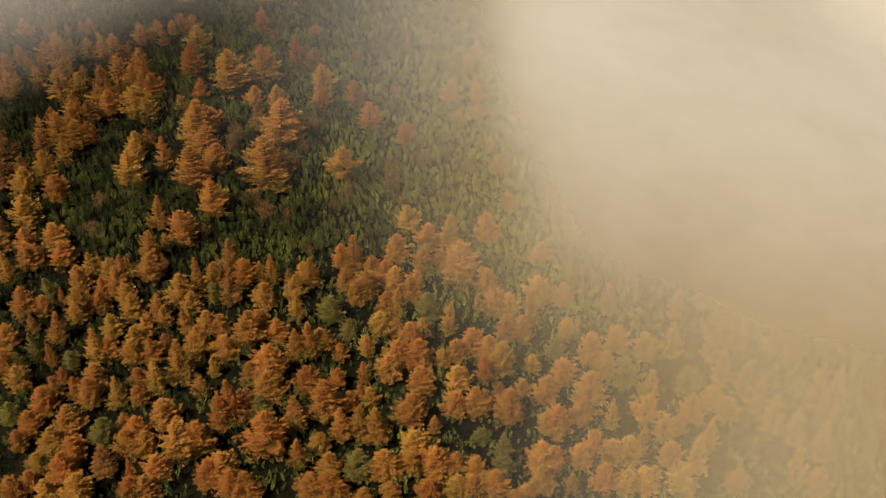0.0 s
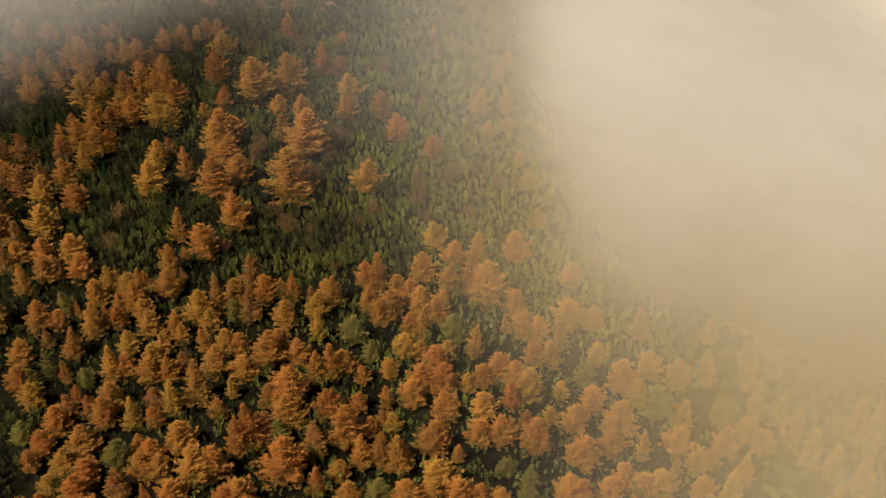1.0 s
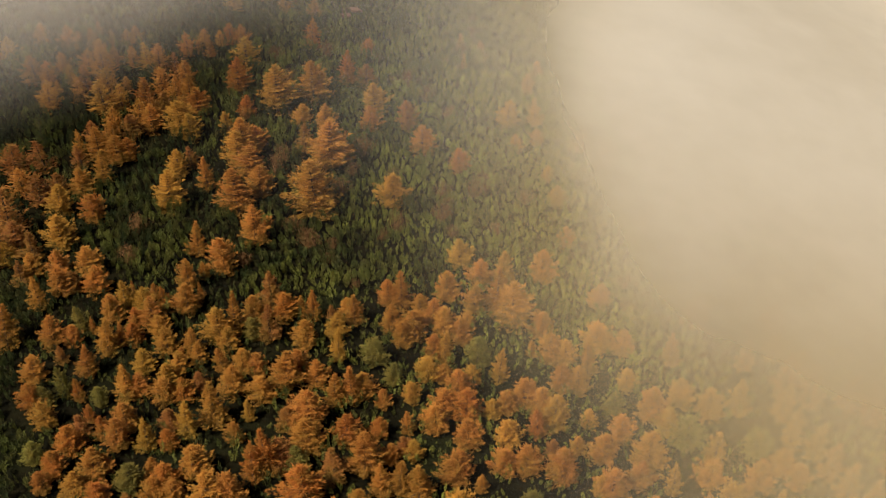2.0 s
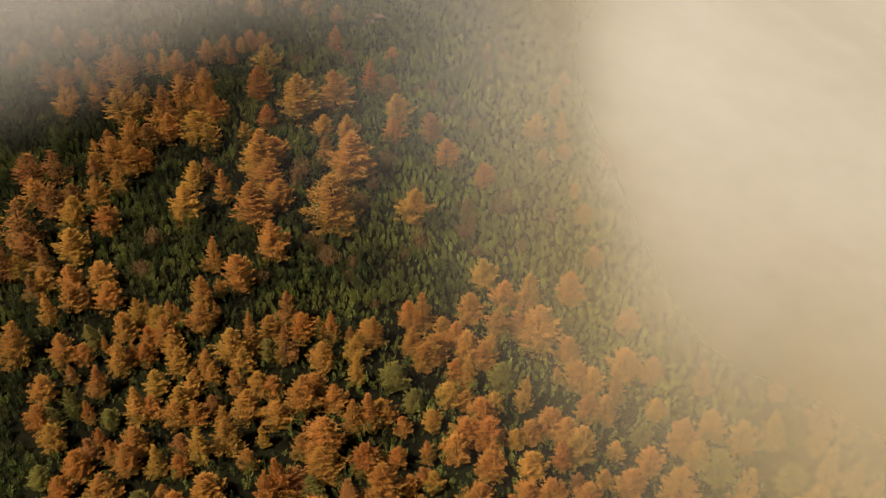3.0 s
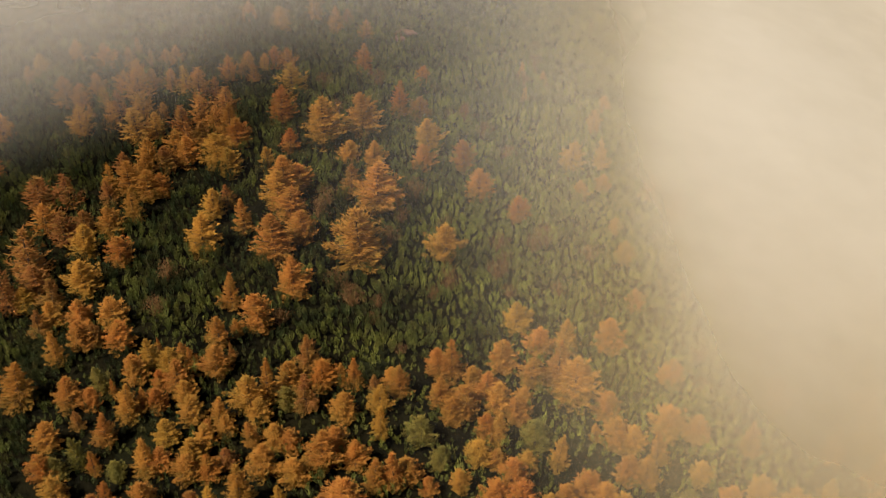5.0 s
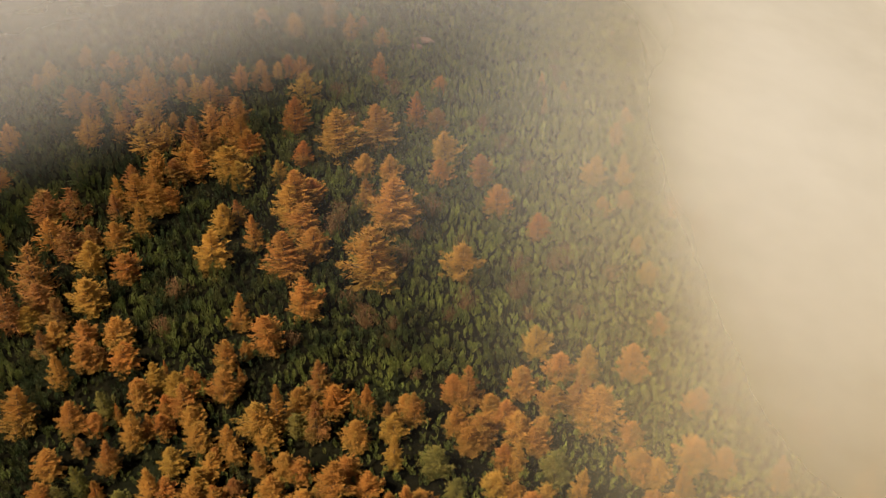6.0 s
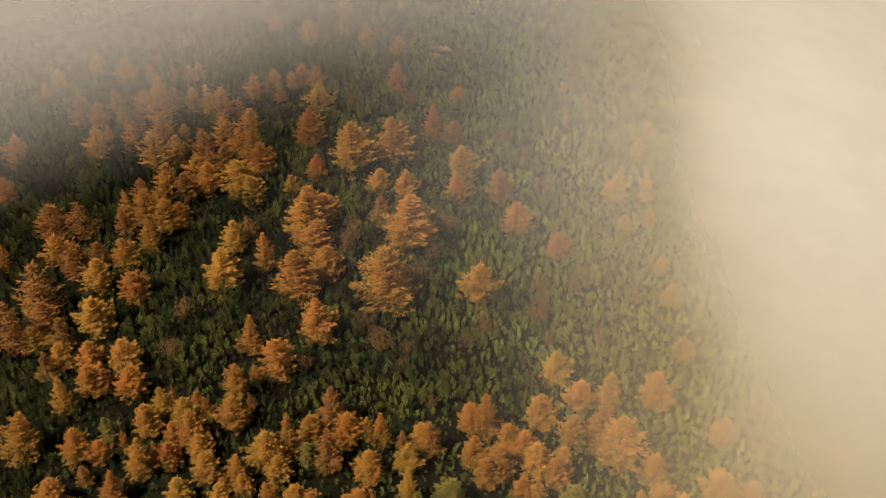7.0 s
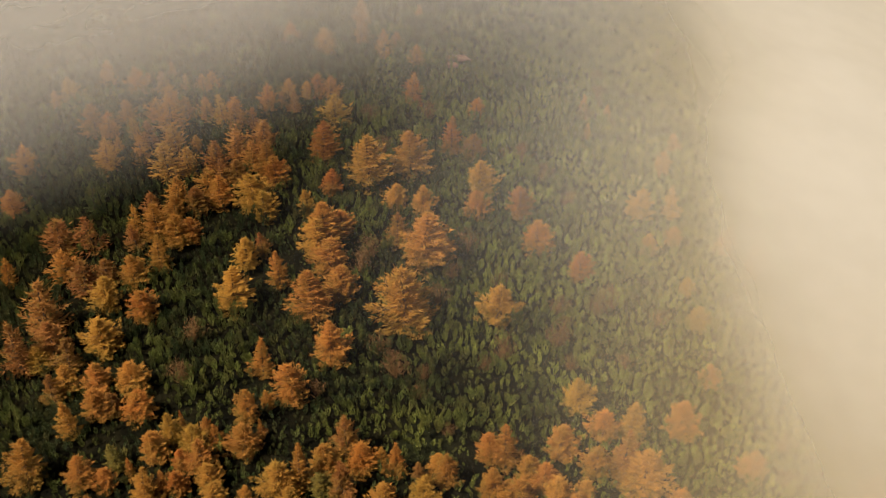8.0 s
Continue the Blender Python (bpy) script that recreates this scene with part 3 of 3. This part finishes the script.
stand((
    (15.1, 132.5, 5.7, 4.1, "o"), (19.0, 132.3, 4.8, 3.4, "o"), (37.8, 134.1, 6.8, 3.1, "o"), (43.3, 130.7, 8.7, 3.9, "o"),
    (46.7, 129.2, 8.6, 4.2, "y"), (53.2, 130.5, 7.3, 3.6, "o"), (56.1, 129.0, 7.6, 4.3, "o"), (63.6, 134.0, 8.1, 5.0, "y"),
    (-79.2, 142.8, 9.5, 4.3, "b"), (-76.5, 143.6, 4.5, 3.0, "y"), (-72.6, 138.2, 5.0, 3.2, "b"), (-72.3, 143.3, 6.2, 4.4, "b"),
    (-71.3, 140.2, 4.7, 3.4, "o"), (-67.2, 140.7, 4.9, 3.5, "o"), (-65.8, 136.4, 5.3, 3.8, "o"), (-63.8, 136.6, 4.1, 2.7, "b"),
    (-62.5, 140.9, 5.3, 3.8, "o"), (-60.1, 136.6, 5.2, 3.8, "r"), (-46.5, 138.1, 6.2, 3.0, "o"), (-44.6, 140.0, 3.4, 1.8, "o"),
    (-41.7, 141.7, 6.8, 4.2, "o"), (-15.9, 137.3, 5.1, 3.1, "o"), (-14.1, 136.9, 6.9, 3.7, "o"), (-7.5, 139.5, 5.5, 4.0, "o"),
))
stand((
    (-3.1, 137.4, 5.2, 3.4, "o"), (-2.2, 143.4, 5.2, 3.7, "o"), (0.2, 137.9, 8.5, 4.6, "o"), (-78.2, 149.9, 9.5, 6.8, "b"),
    (-75.8, 146.2, 6.3, 4.5, "b"), (-69.2, 147.4, 6.3, 4.5, "y"), (-46.7, 145.6, 6.4, 3.4, "o"), (-38.3, 149.2, 7.4, 4.3, "o"),
    (-5.8, 147.8, 5.1, 3.7, "y"), (0.9, 144.2, 6.9, 4.0, "y"), (7.1, 146.0, 6.1, 4.4, "o"), (-88.7, 159.4, 5.1, 2.4, "r"),
    (-76.2, 158.0, 6.1, 4.4, "b"), (-73.3, 159.5, 4.9, 3.5, "b"), (-71.7, 154.7, 6.6, 4.1, "y"), (-65.8, 153.9, 5.6, 4.0, "r"),
    (-54.1, 157.3, 7.6, 4.8, "y"), (-42.6, 156.9, 8.4, 5.6, "o"), (-29.9, 156.8, 11.0, 7.1, "o"), (11.2, 155.9, 3.9, 2.6, "o"),
    (-83.3, 165.9, 6.8, 4.9, "b"), (-80.0, 160.4, 5.6, 4.0, "o"), (-78.2, 166.5, 6.8, 4.9, "b"), (-71.8, 167.2, 4.6, 3.3, "b"),
))
stand((
    (-69.8, 160.4, 5.3, 3.6, "o"), (-67.0, 163.5, 6.3, 3.2, "y"), (-54.4, 165.3, 5.6, 3.6, "y"), (-48.8, 162.2, 7.1, 3.3, "o"),
    (-42.5, 166.0, 6.7, 4.8, "o"), (-39.8, 161.3, 6.1, 4.4, "o"), (-17.3, 160.9, 6.8, 4.9, "y"), (10.0, 167.0, 4.2, 2.8, "y"),
    (26.2, 164.0, 6.8, 3.4, "o"), (-95.6, 175.4, 4.8, 3.5, "o"), (-81.7, 175.3, 5.8, 2.9, "c"), (-73.2, 170.3, 5.5, 2.6, "y"),
    (-72.0, 174.8, 4.3, 2.8, "b"), (-69.0, 168.7, 7.1, 4.2, "o"), (-68.1, 173.7, 5.1, 3.4, "o"), (-66.0, 168.8, 5.7, 4.1, "o"),
    (-64.0, 169.5, 4.7, 3.1, "r"), (-52.9, 168.3, 4.4, 2.9, "b"), (-45.0, 169.5, 6.8, 4.9, "y"), (-44.3, 172.2, 7.9, 5.1, "o"),
    (-42.3, 174.5, 4.7, 3.4, "o"), (-33.9, 174.0, 5.8, 4.2, "b"), (-29.4, 169.9, 9.4, 6.8, "o"), (-27.6, 171.9, 5.7, 4.1, "o"),
))
stand((
    (-6.9, 172.3, 5.0, 3.3, "r"), (8.6, 173.7, 3.4, 2.0, "y"), (-69.1, 178.3, 4.8, 3.4, "o"), (-65.4, 176.1, 5.2, 3.7, "b"),
    (-65.3, 180.9, 5.2, 3.5, "o"), (-63.5, 183.1, 5.3, 3.5, "b"), (-62.5, 178.1, 5.6, 3.8, "o"), (-56.9, 177.9, 7.1, 5.1, "y"),
    (-54.7, 176.1, 5.6, 3.8, "y"), (-48.5, 177.9, 5.0, 2.8, "y"), (-35.7, 181.9, 4.7, 3.4, "y"), (-31.5, 181.4, 5.2, 3.4, "o"),
    (-23.3, 182.7, 4.8, 3.5, "o"), (-16.7, 183.8, 6.2, 3.8, "b"), (-13.6, 176.1, 6.0, 4.1, "o"), (2.9, 181.3, 3.8, 2.5, "y"),
    (18.9, 180.8, 8.2, 3.3, "o"), (19.9, 183.9, 5.1, 3.4, "o"), (-98.1, 185.8, 5.7, 4.1, "o"), (-84.2, 191.8, 3.4, 1.8, "o"),
    (-83.6, 186.0, 6.3, 4.2, "y"), (-79.0, 188.4, 5.9, 3.4, "o"), (-72.6, 184.3, 6.8, 4.7, "y"), (-69.9, 185.5, 5.3, 3.3, "y"),
))
stand((
    (-65.4, 186.9, 6.3, 3.9, "r"), (-61.3, 184.1, 4.9, 3.5, "b"), (-60.6, 189.2, 5.1, 3.4, "o"), (-57.1, 186.5, 7.3, 3.9, "o"),
    (-55.4, 184.8, 5.6, 4.0, "r"), (-46.1, 184.2, 4.8, 2.9, "r"), (-40.9, 186.6, 9.2, 6.2, "y"), (-34.9, 190.9, 8.2, 5.5, "o"),
    (-23.3, 189.0, 6.1, 4.4, "y"), (1.4, 190.1, 5.7, 4.0, "y"), (6.8, 184.8, 3.9, 2.6, "o"), (14.9, 185.9, 5.3, 3.1, "o"),
    (-90.3, 196.9, 6.3, 4.4, "b"), (-87.4, 195.8, 5.3, 3.5, "o"), (-82.8, 195.7, 4.6, 2.5, "y"), (-79.0, 193.3, 5.4, 3.9, "b"),
    (-77.1, 198.6, 6.5, 4.7, "o"), (-74.4, 192.2, 5.6, 4.0, "o"), (-71.2, 192.6, 3.4, 2.2, "o"), (-63.9, 192.1, 5.5, 4.0, "o"),
    (-60.2, 195.1, 5.7, 4.1, "o"), (-49.4, 192.1, 7.4, 4.4, "r"), (-29.5, 199.1, 7.2, 3.3, "r"), (-26.0, 198.4, 5.1, 3.7, "b"),
))
stand((
    (6.7, 192.5, 6.0, 3.0, "y"), (-101.8, 206.2, 3.9, 2.4, "o"), (-86.4, 201.5, 4.5, 3.0, "o"), (-81.2, 201.3, 5.1, 3.4, "r"),
    (-80.5, 207.3, 4.5, 3.0, "o"), (-76.4, 203.0, 4.7, 2.8, "b"), (-72.7, 203.5, 4.5, 3.0, "o"), (-69.1, 201.5, 6.4, 3.6, "y"),
    (-66.9, 200.7, 6.4, 4.2, "o"), (-63.7, 201.0, 4.4, 2.9, "b"), (-62.7, 207.2, 5.4, 3.4, "o"), (-58.1, 207.0, 4.2, 2.4, "o"),
    (-49.9, 202.3, 6.5, 4.7, "y"), (5.2, 205.2, 4.7, 2.8, "y"), (-100.6, 209.1, 5.1, 3.4, "y"), (-95.5, 215.4, 4.4, 2.9, "o"),
    (-88.8, 212.0, 5.5, 4.0, "o"), (-84.1, 212.8, 4.6, 3.1, "b"), (-80.1, 213.4, 3.4, 2.0, "b"), (-76.5, 212.9, 3.6, 2.4, "o"),
    (-75.0, 213.7, 4.0, 2.7, "o"), (-60.7, 208.4, 3.4, 1.9, "o"), (-60.5, 212.2, 3.9, 2.6, "o"), (-57.2, 211.8, 3.7, 2.4, "y"),
))
stand((
    (-55.3, 212.6, 4.9, 3.3, "r"), (-53.0, 212.4, 4.6, 3.3, "o"), (-38.6, 213.0, 6.4, 3.7, "r"), (-27.1, 213.9, 3.5, 2.4, "o"),
    (-27.1, 212.6, 3.9, 2.6, "r"), (-7.7, 211.8, 3.4, 1.7, "y"), (7.4, 213.8, 3.8, 2.5, "o"), (-96.5, 217.9, 3.8, 2.5, "y"),
    (-84.6, 218.5, 3.4, 2.1, "b"), (-8.7, 222.4, 3.4, 1.6, "o"), (-4.5, 219.7, 3.4, 1.8, "y"), (-58.2, 230.7, 5.3, 3.8, "y"),
    (-47.0, 230.6, 6.5, 3.2, "o"), (-40.4, 229.2, 4.4, 2.9, "o"), (-65.6, 233.9, 4.5, 3.0, "o"), (-52.7, 236.6, 9.8, 3.2, "o"),
    (-45.8, 236.7, 3.4, 2.2, "b"), (-54.4, 245.9, 5.4, 3.4, "o"), (-43.9, 252.9, 3.4, 1.9, "o"), (5.2, 253.2, 3.0, 1.2, "r"),
))

# larches half lost in the fog on the right flank
for _ in range(1100):
    x, y = draw.uniform(8, 92), draw.uniform(92, 235)
    if x > 34 + 0.42 * (y - 90) or x < 36 - 0.45 * (y - 92) or draw.random() < (y - 104) / 42:
        continue
    if all(math.hypot(x - row[0], y - row[1]) > 3.8 for row in PLANTED):
        PLANTED.append((x, y, draw.uniform(4.8, 7.4), draw.uniform(2.8, 4.0), draw.choice("ooyyyg")))
# young larches that close the lower stand
for _ in range(400):
    x, y = draw.uniform(-62, 40), draw.uniform(88, 122)
    if all(math.hypot(x - row[0], y - row[1]) > 3.3 for row in PLANTED) and sum(math.hypot(x - row[0], y - row[1]) < 7 for row in PLANTED) > 5:
        PLANTED.append((x, y, draw.uniform(3.0, 4.4), draw.uniform(1.8, 2.6), draw.choice("oyygb")))
# the same stand goes on under the flight's first part
for _ in range(1000):
    x, y = draw.uniform(-62, 62), draw.uniform(-30, 92)
    if all(math.hypot(x - row[0], y - row[1]) > 4.8 for row in PLANTED):
        PLANTED.append((x, y, draw.uniform(5.0, 8.0), draw.uniform(2.4, 3.8), draw.choice("oooyyrbg")))
plant_all()


# ---- dwarf pine scrub ----
def seen_ground(x, y):
    """The part of the hill that the flight passes over."""
    return -72 - 0.49 * max(0, y - 80) < x < 66 + 0.34 * max(0, y - 90) and x > -150


def pine_scrub():
    rng = np.random.RandomState(3)
    shoots = []
    for k in range(32):
        # a plume: a thick coat of short needle sprays that stand out and up round a lobed, rounded top
        count, grow = (66, 1.0) if k < 16 else (26, 1.5)
        rise = np.linspace(-0.45, 1.0, count)
        turn = np.arange(count) * 2.4 + rng.uniform(-0.6, 0.6, count)
        lobe = 1.0 + 0.3 * np.sin(turn * 3 + k) * np.cos(rise * 6 + k)
        flat = np.sqrt(1 - rise ** 2) * lobe
        way = np.stack((np.cos(turn) * flat, np.sin(turn) * flat, rise), axis=1)
        base = way * np.array((0.24, 0.24, 0.50)) * rng.uniform(0.4, 1.0, (count, 1)) + (0, 0, 0.3)
        way = way * (1, 1, 0.8) + (0, 0, 0.7) + rng.normal(size=(count, 3)) * 0.35
        corners, _f = sprays(base, way, rng.uniform(0.14, 0.25, count) * grow, rng.uniform(0.030, 0.044, count) * grow, rng)
        core = 7 if k < 16 else 5
        turn = np.arange(core) * 2.4 + k
        lean = np.stack((np.cos(turn), np.sin(turn), np.full(core, 1.7)), axis=1) * rng.uniform(0.7, 1.0, (core, 1))
        stems, _f = sprays(np.zeros((core, 3)) + (0, 0, -0.3) + lean * 0.1, lean, rng.uniform(0.5, 0.8, core), rng.uniform(0.06, 0.085, core), rng)
        shoots.append(np.concatenate((stems, corners)))
    trees = np.array([row[:2] for row in PLANTED])
    blocks, tones = [], []
    for gy in np.arange(66, 318, 0.8):
        for gx in np.arange(-150, 140, 0.8):
            x, y = gx + rng.uniform(-0.7, 0.7), gy + rng.uniform(-0.7, 0.7)
            if not seen_ground(x, y):
                continue
            clump = noise.noise(Vector((x * 0.26, y * 0.26, 9.0)))
            broad = noise.noise(Vector((x * 0.055, y * 0.055, 2.0)))
            stand_cover = 1.0 if np.count_nonzero((trees[:, 0] - x) ** 2 + (trees[:, 1] - y) ** 2 < 36.0) > 2 else 0.0
            keep = 1.24 + 0.8 * clump - (0.65 if y < 128 else 0.25) * stand_cover
            if x > 32 or y < 88:
                keep -= 0.75
            if rng.rand() > keep:
                continue
            if np.min((trees[:, 0] - x) ** 2 + (trees[:, 1] - y) ** 2) < 0.5:
                continue
            low = rng.rand() < 0.36
            size = (1.04 + 0.42 * clump + 0.22 * broad + rng.uniform(-0.3, 0.3)) * (0.8 if low else 1.0) * (0.7 if stand_cover else 1.0)
            size = min(1.3, max(0.5, size))
            lift = 0.3 if low else max(0.3, 0.85 + 2.0 * clump + rng.uniform(-0.4, 0.5))
            turn = rng.uniform(0, 6.283)
            c, s = math.cos(turn) * size, math.sin(turn) * size
            tip_x, tip_y = rng.normal(size=2) * 0.2
            spin = np.array(((c, s, 0.0), (-s, c, 0.0), (tip_x, tip_y, size * rng.uniform(1.25, 1.9))))
            coarse = low or y > 186 or y < 112 or x > 18 or stand_cover
            tones.append(rng.uniform(0.55, 1.4))
            blocks.append(shoots[rng.randint(16) + (16 if coarse else 0)] @ spin + (x, y, ground_height(x, y) + lift - 0.25))
    corners = np.concatenate(blocks)
    faces = np.arange(len(corners)).reshape(-1, 3)
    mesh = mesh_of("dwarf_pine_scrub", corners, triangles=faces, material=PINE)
    layer = mesh.attributes.new("tone", "FLOAT", "POINT")
    layer.data.foreach_set("value", np.repeat(tones, [len(block) for block in blocks]).astype(np.float32))
    tagged(new("dwarf_pine_scrub", mesh), "dense dark green dwarf pine scrub covering the hilltop", "scrub", kind="stuff")


pine_scrub()


# ---- bare shrubs among the pines ----
def shrub_pattern(seed):
    rng = np.random.RandomState(seed)
    count = 70
    turn, flare = rng.uniform(0, 6.283, count), rng.uniform(0.1, 1.0, count)
    tip = np.stack((np.cos(turn) * flare * 1.5, np.sin(turn) * flare * 1.5, 2.5 - 0.9 * flare + rng.uniform(-0.3, 0.3, count)), axis=1)
    base = tip * np.stack((np.full(count, 0.25), np.full(count, 0.25), rng.uniform(0.0, 0.4, count)), axis=1)
    corners, triangles = spikes(base, tip, rng.uniform(0.02, 0.045, count))
    at = np.repeat(tip, 5, axis=0) + rng.normal(size=(count * 5, 3)) * 0.22
    size = rng.uniform(0.16, 0.34, len(at))
    leaves, quads = kites(at, rng.normal(size=at.shape) + (0, 0, 0.6), size, size * 0.16, rng)
    return mesh_of("bare_shrub", np.concatenate((corners, leaves)), quads + len(corners), triangles, TWIGS)


SHRUBS = [shrub_pattern(5 + k) for k in range(4)]


def bare_shrub(x, y, size):
    shrub = tagged(new("bare_shrub", SHRUBS[draw.randrange(4)]), "leafless brown shrub between dwarf pines", "shrub", "bare shrubs on the hilltop")
    shrub.matrix_world = pose(x, y, ground_height(x, y) + 0.2, 0, 0, draw.uniform(0, 360)) @ Matrix.Scale(size, 4)


for x, y, size in ((-2.4, 166.9, 1.4), (-3.9, 165.2, 1.2), (-29.6, 147.7, 1.3), (-57.4, 150.5, 1.3), (-16.1, 153.9, 1.3), (-9.3, 157.6, 1.2), (-8.4, 160.6, 1.0), (-23.7, 173.2, 1.5), (-26.2, 162.1, 1.3), (-9.4, 163.8, 1.1), (-7.2, 154.0, 0.9), (-37.9, 166.5, 1.5), (-37.4, 170.3, 1.3), (-40.2, 195.7, 1.2), (-44.4, 204.9, 1.2), (-25.0, 167.8, 1.0), (-38.9, 142.8, 1.0), (-56.8, 142.9, 1.2), (-32.5, 151.2, 1.2), (-17.8, 199.9, 1.3), (-34.7, 208.2, 1.3), (-14.2, 195.0, 1.2), (-0.1, 155.8, 0.9), (-18.0, 166.9, 1.0), (-25.9, 147.9, 0.8), (-18.2, 151.4, 0.9)):
    bare_shrub(x, y, size)
for _ in range(50):
    x, y = draw.uniform(-35, 30), draw.uniform(138, 235)
    if noise.noise(Vector((x * 0.07, y * 0.07, 6.0))) > 0.02:
        bare_shrub(x, y, draw.uniform(0.7, 1.15))


def bare_patch(x, y, wide, deep):
    """A low weathered outcrop in a gap of the scrub."""
    bm = bmesh.new()
    bmesh.ops.create_icosphere(bm, subdivisions=3, radius=1.0)
    for v in bm.verts:
        v.co *= 1 + 0.35 * noise.noise(v.co * 1.7 + Vector((x, y, 0)))
        v.co = Vector((v.co.x * wide, v.co.y * deep, v.co.z * 0.55))
    mesh = bpy.data.meshes.new("rock_outcrop")
    bm.to_mesh(mesh)
    bm.free()
    mesh.materials.append(ROCK)
    ob = tagged(new("rock_outcrop", mesh), "low pinkish weathered rock outcrop among dwarf pines", "rock")
    ob.location = (x, y, ground_height(x, y) + 0.9)


bare_patch(-33.1, 233.2, 2.4, 0.8)
bare_patch(-33.9, 229.6, 1.2, 0.7)
